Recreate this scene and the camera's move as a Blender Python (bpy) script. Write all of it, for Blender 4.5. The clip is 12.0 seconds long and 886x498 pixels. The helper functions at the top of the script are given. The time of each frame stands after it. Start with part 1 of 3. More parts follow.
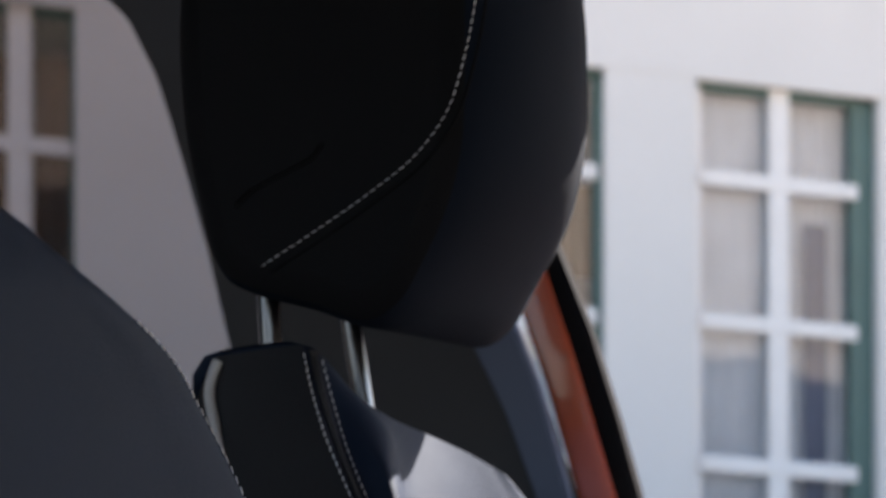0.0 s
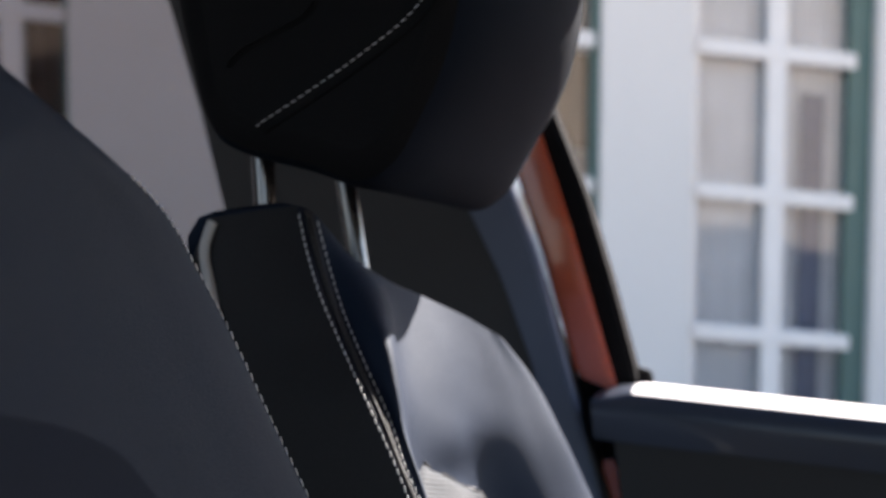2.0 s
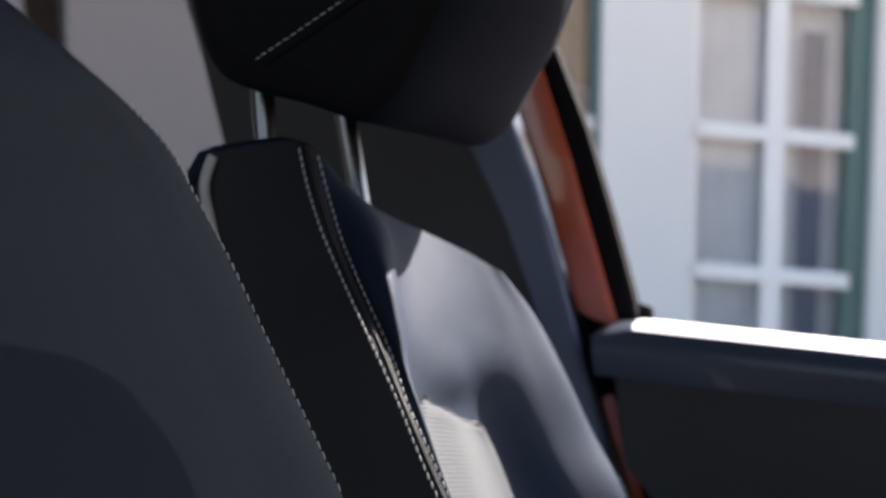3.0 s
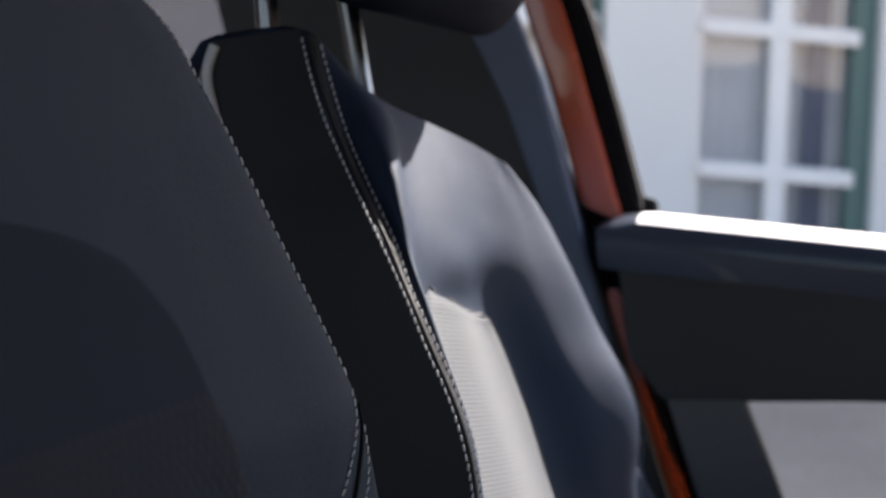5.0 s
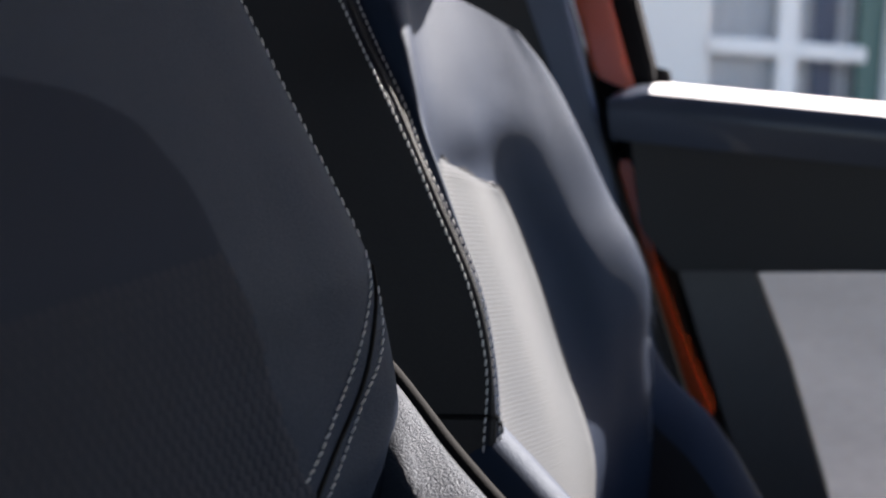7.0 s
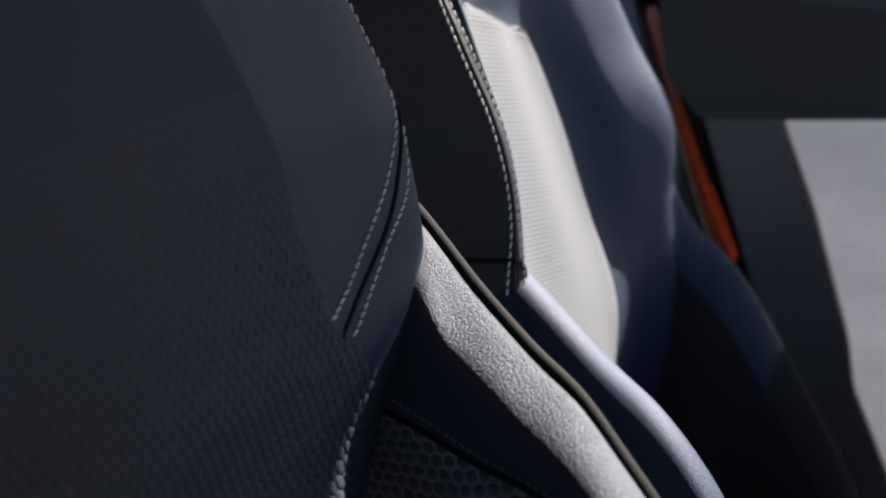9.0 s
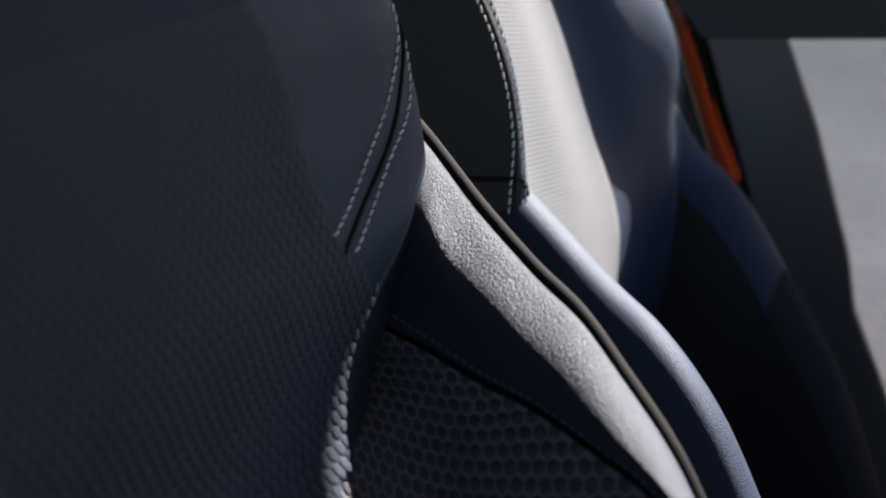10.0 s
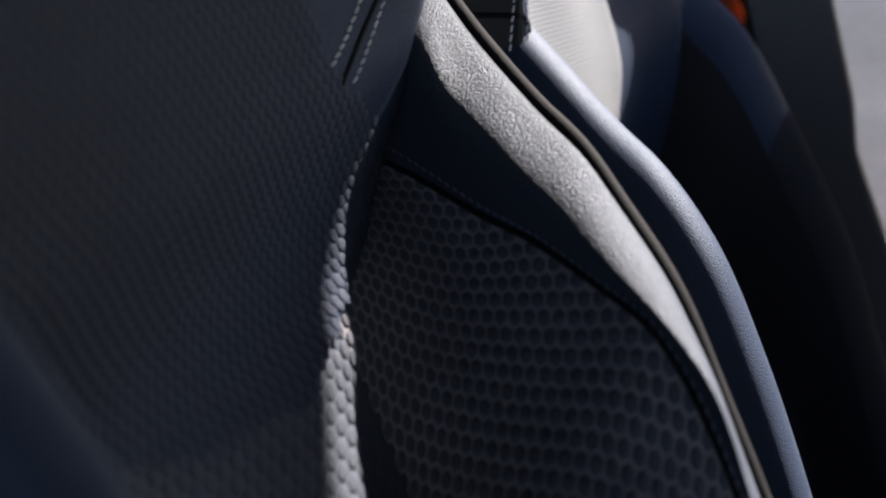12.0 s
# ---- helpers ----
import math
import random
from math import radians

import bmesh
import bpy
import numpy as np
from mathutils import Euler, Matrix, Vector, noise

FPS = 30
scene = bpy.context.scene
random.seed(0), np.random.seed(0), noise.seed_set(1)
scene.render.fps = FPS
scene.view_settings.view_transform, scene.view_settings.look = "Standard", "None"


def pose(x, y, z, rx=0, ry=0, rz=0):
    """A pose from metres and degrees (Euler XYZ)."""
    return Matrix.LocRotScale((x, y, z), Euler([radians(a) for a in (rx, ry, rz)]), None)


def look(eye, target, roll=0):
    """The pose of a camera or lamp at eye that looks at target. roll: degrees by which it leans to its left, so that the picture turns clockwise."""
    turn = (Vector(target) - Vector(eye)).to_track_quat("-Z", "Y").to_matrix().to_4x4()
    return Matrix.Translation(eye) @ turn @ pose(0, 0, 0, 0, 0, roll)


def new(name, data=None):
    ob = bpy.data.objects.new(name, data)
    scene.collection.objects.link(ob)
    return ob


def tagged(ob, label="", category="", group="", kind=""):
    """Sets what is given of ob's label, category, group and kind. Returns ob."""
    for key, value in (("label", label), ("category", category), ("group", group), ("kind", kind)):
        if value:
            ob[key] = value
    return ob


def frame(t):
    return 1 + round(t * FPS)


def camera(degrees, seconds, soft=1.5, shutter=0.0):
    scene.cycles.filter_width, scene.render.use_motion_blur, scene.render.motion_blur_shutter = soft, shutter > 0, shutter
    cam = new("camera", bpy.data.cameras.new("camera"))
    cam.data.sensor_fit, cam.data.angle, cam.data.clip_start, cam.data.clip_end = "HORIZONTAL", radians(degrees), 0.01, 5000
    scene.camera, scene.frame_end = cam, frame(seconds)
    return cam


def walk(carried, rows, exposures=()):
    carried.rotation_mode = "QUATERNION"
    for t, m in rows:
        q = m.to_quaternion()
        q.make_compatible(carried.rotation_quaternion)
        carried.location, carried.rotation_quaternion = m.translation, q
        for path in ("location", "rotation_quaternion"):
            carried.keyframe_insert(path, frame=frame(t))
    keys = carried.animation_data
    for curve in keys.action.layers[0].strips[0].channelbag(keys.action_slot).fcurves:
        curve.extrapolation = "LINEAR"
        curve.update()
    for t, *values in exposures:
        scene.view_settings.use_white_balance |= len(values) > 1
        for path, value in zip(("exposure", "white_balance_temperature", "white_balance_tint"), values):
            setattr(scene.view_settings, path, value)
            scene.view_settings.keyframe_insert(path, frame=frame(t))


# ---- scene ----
cam = camera(34.0, 12.0)
PATH = [
    (0.0, pose(0.0000, 0.0000, 1.3000, 98.01, 2.97, 17.42)),
    (0.5, pose(-0.0003, 0.0011, 1.2991, 96.73, 2.86, 17.33)),
    (1.0, pose(-0.0006, 0.0023, 1.2979, 95.59, 2.88, 17.28)),
    (1.5, pose(-0.0009, 0.0034, 1.2966, 94.28, 2.84, 17.26)),
    (2.0, pose(-0.0014, 0.0044, 1.2949, 92.86, 2.86, 17.24)),
    (2.5, pose(-0.0020, 0.0053, 1.2932, 91.51, 2.86, 17.24)),
    (3.0, pose(-0.0026, 0.0062, 1.2916, 90.48, 2.89, 17.25)),
    (5.0, pose(-0.0048, 0.0093, 1.2851, 86.55, 3.05, 17.38)),
    (5.5, pose(-0.0055, 0.0101, 1.2833, 85.36, 3.06, 17.40)),
    (6.0, pose(-0.0064, 0.0108, 1.2814, 84.24, 3.15, 17.50)),
    (6.5, pose(-0.0071, 0.0115, 1.2795, 83.11, 3.26, 17.60)),
    (7.0, pose(-0.0078, 0.0119, 1.2775, 81.82, 3.34, 17.72)),
    (9.0, pose(-0.0095, 0.0121, 1.2724, 76.06, 3.36, 18.61)),
    (9.5, pose(-0.0099, 0.0125, 1.2712, 74.35, 3.26, 18.62)),
    (10.0, pose(-0.0105, 0.0130, 1.2699, 72.98, 3.26, 18.67)),
    (10.5, pose(-0.0108, 0.0137, 1.2682, 71.56, 3.22, 18.69)),
    (11.0, pose(-0.0112, 0.0145, 1.2662, 70.01, 3.16, 18.70)),
    (11.5, pose(-0.0113, 0.0154, 1.2641, 68.66, 3.18, 18.71)),
    (12.0, pose(-0.0114, 0.0164, 1.2621, 67.04, 3.10, 18.77)),
]
walk(cam, PATH, [(0.0, 2.26, 6750, 15), (6.0, 2.27, 6750, 15), (9.0, 2.46, 6750, 15), (12.0, 2.58, 6750, 15)])
cam.data.dof.use_dof = True
cam.data.dof.focus_distance = 0.65
cam.data.dof.aperture_fstop = 9.5

# ---------------- light ----------------
SUN_DIR = Vector((0.42, 1.0, 0.90)).normalized()
world = bpy.data.worlds.new("sky")
scene.world = world
world.use_nodes = True
wn = world.node_tree.nodes
sky = wn.new("ShaderNodeTexSky")
sky.sky_type = "NISHITA"
sky.sun_disc = False
sky.sun_elevation = math.asin(SUN_DIR.z)
sky.sun_rotation = math.atan2(SUN_DIR.x, SUN_DIR.y)
world.node_tree.links.new(sky.outputs[0], wn["Background"].inputs[0])
wn["Background"].inputs[1].default_value = 0.085
sun_data = bpy.data.lights.new("sun", "SUN")
sun_data.energy = 5.0
sun_data.angle = radians(0.5)
sun_data.color = (1.0, 0.96, 0.9)
sun = new("sun", sun_data)
sun.matrix_world = look(SUN_DIR * 20, (0, 0, 0))


# ---------------- materials ----------------
def material(name, colour, rough=0.5, metal=0.0, spread=0.15, scale=8.0, bump=0.0, grain=300.0, voronoi=False, coat=0.0, spec=0.5, sheen=0.0, dist=0.0006, tint=(1, 1, 1)):
    m = bpy.data.materials.new(name)
    m.use_nodes = True
    nt, n = m.node_tree, m.node_tree.nodes
    b = n["Principled BSDF"]
    b.inputs["Roughness"].default_value = rough
    b.inputs["Metallic"].default_value = metal
    b.inputs["Coat Weight"].default_value = coat
    b.inputs["Specular IOR Level"].default_value = spec
    b.inputs["Sheen Weight"].default_value = sheen
    b.inputs["Specular Tint"].default_value = (*tint, 1)
    co = n.new("ShaderNodeTexCoord")
    big = n.new("ShaderNodeTexNoise")
    big.inputs["Scale"].default_value = scale
    big.inputs["Detail"].default_value = 6
    nt.links.new(co.outputs["Object"], big.inputs["Vector"])
    fine = n.new("ShaderNodeTexNoise")
    fine.inputs["Scale"].default_value = grain
    fine.inputs["Detail"].default_value = 3
    nt.links.new(co.outputs["Object"], fine.inputs["Vector"])
    add = n.new("ShaderNodeMath")
    add.operation = "ADD"
    nt.links.new(big.outputs["Fac"], add.inputs[0])
    nt.links.new(fine.outputs["Fac"], add.inputs[1])
    ramp = n.new("ShaderNodeMapRange")
    ramp.inputs["From Min"].default_value = 0.6
    ramp.inputs["From Max"].default_value = 1.4
    ramp.inputs["To Min"].default_value = 1 - spread
    ramp.inputs["To Max"].default_value = 1 + spread
    nt.links.new(add.outputs[0], ramp.inputs["Value"])
    mul = n.new("ShaderNodeVectorMath")
    mul.operation = "SCALE"
    mul.inputs[0].default_value = colour
    nt.links.new(ramp.outputs[0], mul.inputs["Scale"])
    nt.links.new(mul.outputs[0], b.inputs["Base Color"])
    rr = n.new("ShaderNodeMapRange")
    rr.inputs["To Min"].default_value = max(0.02, rough - 0.08)
    rr.inputs["To Max"].default_value = min(1, rough + 0.08)
    nt.links.new(big.outputs["Fac"], rr.inputs["Value"])
    nt.links.new(rr.outputs[0], b.inputs["Roughness"])
    if bump:
        bp = n.new("ShaderNodeBump")
        bp.inputs["Strength"].default_value = bump
        bp.inputs["Distance"].default_value = dist
        if voronoi:
            v = n.new("ShaderNodeTexVoronoi")
            v.inputs["Scale"].default_value = grain
            nt.links.new(co.outputs["Object"], v.inputs["Vector"])
            inv = n.new("ShaderNodeMath")
            inv.operation = "MULTIPLY_ADD"
            inv.inputs[1].default_value = -1.0
            inv.inputs[2].default_value = 1.0
            nt.links.new(v.outputs["Distance"], inv.inputs[0])
            nt.links.new(inv.outputs[0], bp.inputs["Height"])
        else:
            nt.links.new(fine.outputs["Fac"], bp.inputs["Height"])
        nt.links.new(bp.outputs[0], b.inputs["Normal"])
    return m


def ribbed(name, colour):
    """Woven fabric with fine cross ribs."""
    m = material(name, colour, rough=0.85, spread=0.12, scale=20, grain=900, spec=0.2, sheen=0.2)
    nt, n = m.node_tree, m.node_tree.nodes
    co = n.new("ShaderNodeTexCoord")
    w = n.new("ShaderNodeTexWave")
    w.bands_direction = "Z"
    w.inputs["Scale"].default_value = 105.0
    w.inputs["Distortion"].default_value = 0.6
    w.inputs["Detail Scale"].default_value = 8.0
    turn = n.new("ShaderNodeMapping")
    turn.inputs["Rotation"].default_value = (radians(9), 0, 0)
    nt.links.new(co.outputs["Object"], turn.inputs["Vector"])
    nt.links.new(turn.outputs[0], w.inputs["Vector"])
    bp = n.new("ShaderNodeBump")
    bp.inputs["Strength"].default_value = 0.55
    bp.inputs["Distance"].default_value = 0.0012
    nt.links.new(w.outputs["Fac"], bp.inputs["Height"])
    nt.links.new(bp.outputs[0], n["Principled BSDF"].inputs["Normal"])
    return m


def glass(name, colour, rough=0.0, ior=1.45):
    m = bpy.data.materials.new(name)
    m.use_nodes = True
    nt, n = m.node_tree, m.node_tree.nodes
    n.remove(n["Principled BSDF"])
    tr = n.new("ShaderNodeBsdfTransparent")
    tr.inputs[0].default_value = (*colour, 1)
    gl = n.new("ShaderNodeBsdfGlossy")
    gl.inputs["Roughness"].default_value = 0.03 + rough
    fr = n.new("ShaderNodeFresnel")
    fr.inputs[0].default_value = ior
    mix = n.new("ShaderNodeMixShader")
    nt.links.new(fr.outputs[0], mix.inputs[0])
    nt.links.new(tr.outputs[0], mix.inputs[1])
    nt.links.new(gl.outputs[0], mix.inputs[2])
    nt.links.new(mix.outputs[0], n["Material Output"].inputs[0])
    return m


NAVY = material("navy_leather", (0.0175, 0.0255, 0.046), 0.60, spread=0.12, spec=0.14, tint=(0.66, 0.82, 1.0), bump=0.5, grain=1400, voronoi=True, dist=0.0004)
BLACK = material("black_leather", (0.025, 0.025, 0.0275), 0.55, spread=0.2, spec=0.3, bump=0.35, grain=620, voronoi=True, dist=0.0004)
FABRIC = ribbed("ribbed_fabric", (0.024, 0.0315, 0.043))
HEXBASE = material("knit_base", (0.019, 0.026, 0.044), 0.9, spread=0.15, grain=1500, spec=0.2)
# Cushion flank knit: brown-grey joints, base and cells lightened to stand for window light.
KNITSEAT = material("lightened_brown_grey_knit_base", (0.160, 0.150, 0.156), 0.9, spread=0.15, grain=1500, spec=0.2)
HEXCELL = material("knit_cells", (0.021, 0.0265, 0.042), 0.8, spread=0.25, grain=1800, bump=0.5, spec=0.2)
SEATCELL = material("lightened_knit_cells", (0.058, 0.060, 0.073), 0.85, spread=0.25, grain=1800, bump=0.5, spec=0.2)
# Cushion centre: the navy knit again, light on its upward face put into colour.
TOPLITKNIT = material("toplit_navy_knit_base", (0.042, 0.047, 0.060), 0.9, spread=0.15, grain=1500, spec=0.2)
TOPLITCELL = material("toplit_navy_knit_cells", (0.036, 0.041, 0.053), 0.85, spread=0.25, grain=1800, bump=0.5, spec=0.2)
DIMCLOTH = material("dim_cloth", (0.022, 0.023, 0.027), 1.0, spread=0.2, grain=1200, bump=0.4, spec=0.02)
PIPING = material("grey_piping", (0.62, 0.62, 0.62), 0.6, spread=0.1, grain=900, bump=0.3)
SEAMLEATHER = material("dark_seam_leather", (0.013, 0.016, 0.027), 0.55, spread=0.15, spec=0.25, bump=0.4, grain=1400, voronoi=True, dist=0.0003)
GRAINED = material("grained_navy_leather", (0.031, 0.0365, 0.050), 0.58, spread=0.12, spec=0.22, bump=0.8, grain=1300, voronoi=True, dist=0.0006, tint=(0.85, 0.92, 1.0))
# Grey piping with the shade below the bolster crest put into its colour.
PIPING_SHADED = material("shaded_grey_piping", (0.012, 0.0118, 0.0125), 0.8, spread=0.1, grain=900, bump=0.3, spec=0.06)
THREAD = material("pale_thread", (0.62, 0.62, 0.63), 0.7, spread=0.15, grain=2000)
CHROME = material("brushed_steel", (0.25, 0.25, 0.255), 0.22, metal=1.0, spread=0.05)
PLASTIC = material("black_plastic", (0.026, 0.026, 0.027), 0.55, spread=0.15, bump=0.3, grain=700, voronoi=True)
CHARCOAL = material("charcoal_trim", (0.035, 0.034, 0.034), 0.6, spread=0.15, bump=0.4, grain=600, voronoi=True)
BLUEGREY = material("blue_grey_trim", (0.10, 0.125, 0.18), 0.6, spread=0.1, grain=900)
ORANGE = material("orange_paint", (0.50, 0.085, 0.026), 0.2, spread=0.06, coat=1.0)
# Navy sill's top: sun and gloss on it put into a pale colour.
LITSILL = material("sunlit_sill_skin", (0.60, 0.585, 0.60), 0.6, spread=0.05, bump=0.2, grain=700)
SEAL = material("rubber_seal", (0.010, 0.010, 0.011), 0.9, spec=0.05)
MIDGREY = material("mid_grey_trim", (0.125, 0.122, 0.120), 0.65, spread=0.15, bump=0.4, grain=600, voronoi=True)
SILLSKIN = material("glossy_navy_skin", (0.035, 0.045, 0.068), 0.33, spread=0.1, coat=0.35, bump=0.2, grain=900, voronoi=True, dist=0.0003)
RENDERED = material("white_render", (0.72, 0.695, 0.67), 0.9, spread=0.05, scale=1.2, bump=0.2, grain=60)
WHITEWOOD = material("white_painted_wood", (0.82, 0.79, 0.77), 0.6, spread=0.05, grain=40)
GREENWOOD = material("green_painted_wood", (0.095, 0.165, 0.15), 0.5, spread=0.12, grain=40)
CURTAIN = material("pale_curtain", (0.82, 0.81, 0.84), 0.9, spread=0.15, scale=3)
ROOMWALL = material("room_wall", (0.5, 0.49, 0.5), 0.9, spread=0.2, scale=2)
BROWN = material("brown_blind", (0.22, 0.14, 0.09), 0.8, spread=0.2, scale=5)
BLUECLOTH = material("blue_cloth", (0.26, 0.29, 0.40), 0.9, spread=0.2)
PAVING = material("paving", (0.33, 0.272, 0.212), 0.9, spread=0.2, scale=1.5, bump=0.4, grain=30)
CLEAR = glass("clear_glass", (0.96, 0.97, 0.98), 0.0, 1.6)
TINTED = glass("tinted_glass", (0.55, 0.52, 0.52), 0.0, 1.12)
SMOKED = glass("smoked_glass", (0.64, 0.64, 0.66))
HEADSIDE = material("soft_black_leather", (0.0065, 0.0065, 0.0075), 0.6, spread=0.2, spec=0.12, bump=0.35, grain=620, voronoi=True, dist=0.0004)
HEADLEATHER = material("dark_navy_leather", (0.0075, 0.0108, 0.0185), 0.8, spread=0.15, spec=0.05, tint=(0.7, 0.85, 1.0), bump=0.3, grain=900, voronoi=True, dist=0.0004)


# ---------------- builders ----------------
def mesh_object(name, verts, faces, mat, parent=None, smooth=True, label=""):
    me = bpy.data.meshes.new(name)
    me.from_pydata([tuple(v) for v in verts], [], faces)
    me.materials.append(mat)
    if smooth:
        me.polygons.foreach_set("use_smooth", [True] * len(me.polygons))
    me.update()
    ob = new(name, me)
    if parent is not None:
        ob.parent = parent
    if label:
        tagged(ob, label)
    return ob


def patch(name, grid, mat, parent, label="", closed=False):
    """A sheet through a grid of places."""
    g = np.asarray(grid, float)
    r, c = g.shape[:2]
    faces = []
    for i in range(r - 1):
        for j in range(c if closed else c - 1):
            k = (j + 1) % c
            faces.append((i * c + j, i * c + k, (i + 1) * c + k, (i + 1) * c + j))
    return mesh_object(name, g.reshape(-1, 3), faces, mat, parent, True, label)


def slab(name, outline, y0, y1, mat, parent=None, bevel=0.003, label="", smooth=False):
    """A plate with the given outline in x and z, from y0 to y1, with bevelled edges."""
    bm = bmesh.new()
    a = [bm.verts.new((x, y0, z)) for x, z in outline]
    f = bm.faces.new(a)
    out = bmesh.ops.extrude_face_region(bm, geom=[f])
    moved = [v for v in out["geom"] if isinstance(v, bmesh.types.BMVert)]
    bmesh.ops.translate(bm, verts=moved, vec=(0, y1 - y0, 0))
    bmesh.ops.recalc_face_normals(bm, faces=bm.faces)
    if bevel:
        bmesh.ops.bevel(bm, geom=list(bm.edges), offset=bevel, segments=2, affect="EDGES", clamp_overlap=True)
    me = bpy.data.meshes.new(name)
    bm.to_mesh(me)
    bm.free()
    me.materials.append(mat)
    ob = new(name, me)
    if parent is not None:
        ob.parent = parent
    if label:
        tagged(ob, label)
    return ob


def tube(name, path, radius, mat, parent, sides=8, label=""):
    """A round cord along a path."""
    p = np.asarray(path, float)
    t = np.gradient(p, axis=0)
    t /= np.linalg.norm(t, axis=1, keepdims=True) + 1e-9
    ref = np.array((0.3, 0.9, 0.2))
    u = np.cross(t, ref)
    u /= np.linalg.norm(u, axis=1, keepdims=True) + 1e-9
    v = np.cross(t, u)
    ang = np.linspace(0, 2 * math.pi, sides, endpoint=False)
    ring = p[:, None] + radius * (np.cos(ang)[None, :, None] * u[:, None] + np.sin(ang)[None, :, None] * v[:, None])
    g = ring.reshape(-1, 3)
    faces = []
    for i in range(len(p) - 1):
        for j in range(sides):
            k = (j + 1) % sides
            faces.append((i * sides + j, i * sides + k, (i + 1) * sides + k, (i + 1) * sides + j))
    faces += [tuple(range(sides)), tuple(range((len(p) - 1) * sides, len(p) * sides))]
    return mesh_object(name, g, faces, mat, parent, True, label)


def resample(path, step):
    p = np.asarray(path, float)
    s = np.r_[0, np.cumsum(np.linalg.norm(np.diff(p, axis=0), axis=1))]
    at = np.arange(0, s[-1], step)
    return np.stack([np.interp(at, s, p[:, k]) for k in range(3)], 1), s[-1]


def stitches(path, parent, pitch=0.0047, length=0.0034, radius=0.00045, mat=None, name="stitching"):
    """A row of thread stitches along a path, slightly slanted."""
    pts, total = resample(path, pitch)
    verts, faces = [], []
    rng = np.random.default_rng(len(pts))
    for i in range(len(pts) - 1):
        d = pts[i + 1] - pts[i]
        d /= np.linalg.norm(d) + 1e-9
        side = np.cross(d, (0.3, -0.9, 0.3))
        side /= np.linalg.norm(side)
        up = np.cross(side, d)
        d = d + side * rng.uniform(0.06, 0.22)
        base = len(verts)
        for k, (f, r) in enumerate(((-0.5, 0.4), (-0.3, 1.0), (0.3, 1.0), (0.5, 0.4))):
            for a in range(5):
                w = 2 * math.pi * a / 5
                verts.append(pts[i] + d * f * length + radius * r * (math.cos(w) * side + math.sin(w) * up))
        for k in range(3):
            for a in range(5):
                b = (a + 1) % 5
                faces.append((base + 5 * k + a, base + 5 * k + b, base + 5 * k + 5 + b, base + 5 * k + 5 + a))
    return tagged(mesh_object(name, verts, faces, mat or THREAD, parent), "pale contrast thread", kind="stuff")


def curve(xs, ys, at):
    """A smooth curve through knots (monotone in xs)."""
    xs, ys, at = np.asarray(xs, float), np.asarray(ys, float), np.asarray(at, float)
    if xs[0] > xs[-1]:
        xs, ys = xs[::-1], ys[::-1]
    m = np.gradient(ys, xs)
    i = np.clip(np.searchsorted(xs, at) - 1, 0, len(xs) - 2)
    h = xs[i + 1] - xs[i]
    t = np.clip((at - xs[i]) / h, 0, 1)
    return (2 * t**3 - 3 * t**2 + 1) * ys[i] + (t**3 - 2 * t**2 + t) * h * m[i] + (-2 * t**3 + 3 * t**2) * ys[i + 1] + (t**3 - t**2) * h * m[i + 1]


def thing(name, label, category, at=(0, 0, 0), group="", kind=""):
    ob = new(name)
    ob.empty_display_size = 0.05
    ob.location = at
    return tagged(ob, label, category, group, kind)


# ---------------- seats ----------------
# A seam or crest of a seat is a smooth curve through a few knots; skins are lofted from one to the next.
NAVYTHREAD = material("blue_grey_thread", (0.13, 0.14, 0.17), 0.7, spread=0.2, grain=2000)


def along(knots, n):
    """n places along a smooth curve through knots."""
    p = np.asarray(knots, float)
    d = np.r_[0, np.cumsum(np.linalg.norm(np.diff(p, axis=0), axis=1))]
    at = np.linspace(0, d[-1], n)
    return np.stack([curve(d, p[:, k], at) for k in range(3)], 1)


def down(knots, n, low=0.80):
    """n places down a curve with knots (z, x, y), evenly in height, from its own top."""
    k = np.asarray(knots, float)
    z = k[0, 0] + (low - k[0, 0]) * np.linspace(0, 1, n) ** 1.15
    return np.stack([curve(k[:, 0], k[:, 1], z), curve(k[:, 0], k[:, 2], z), z], 1)


def loft(lines, steps):
    """A grid of places: rows down the lines, columns across them, rounded from line to line."""
    L = np.stack(lines, 1)
    n = L.shape[1]
    cols = []
    for i in range(n - 1):
        p0, p1, p2, p3 = L[:, max(0, i - 1)], L[:, i], L[:, i + 1], L[:, min(n - 1, i + 2)]
        m = steps[i]
        d = np.linalg.norm(p2 - p1, axis=1, keepdims=True) + 1e-6
        m1 = (p2 - p0) / (np.linalg.norm(p1 - p0, axis=1, keepdims=True) + d) * d
        m2 = (p3 - p1) / (np.linalg.norm(p3 - p2, axis=1, keepdims=True) + d) * d
        for q in range(m + (i == n - 2)):
            t = q / m
            cols.append((2 * t**3 - 3 * t**2 + 1) * p1 + (t**3 - 2 * t**2 + t) * m1 + (-2 * t**3 + 3 * t**2) * p2 + (t**3 - t**2) * m2)
    return np.stack(cols, 1)


def on_grid(g, i, j):
    """The place at fractional row i and column j of a grid."""
    i0, j0 = min(max(int(i), 0), g.shape[0] - 2), min(max(int(j), 0), g.shape[1] - 2)
    fi, fj = i - i0, j - j0
    return (1 - fi) * (1 - fj) * g[i0, j0] + fi * (1 - fj) * g[i0 + 1, j0] + (1 - fi) * fj * g[i0, j0 + 1] + fi * fj * g[i0 + 1, j0 + 1]


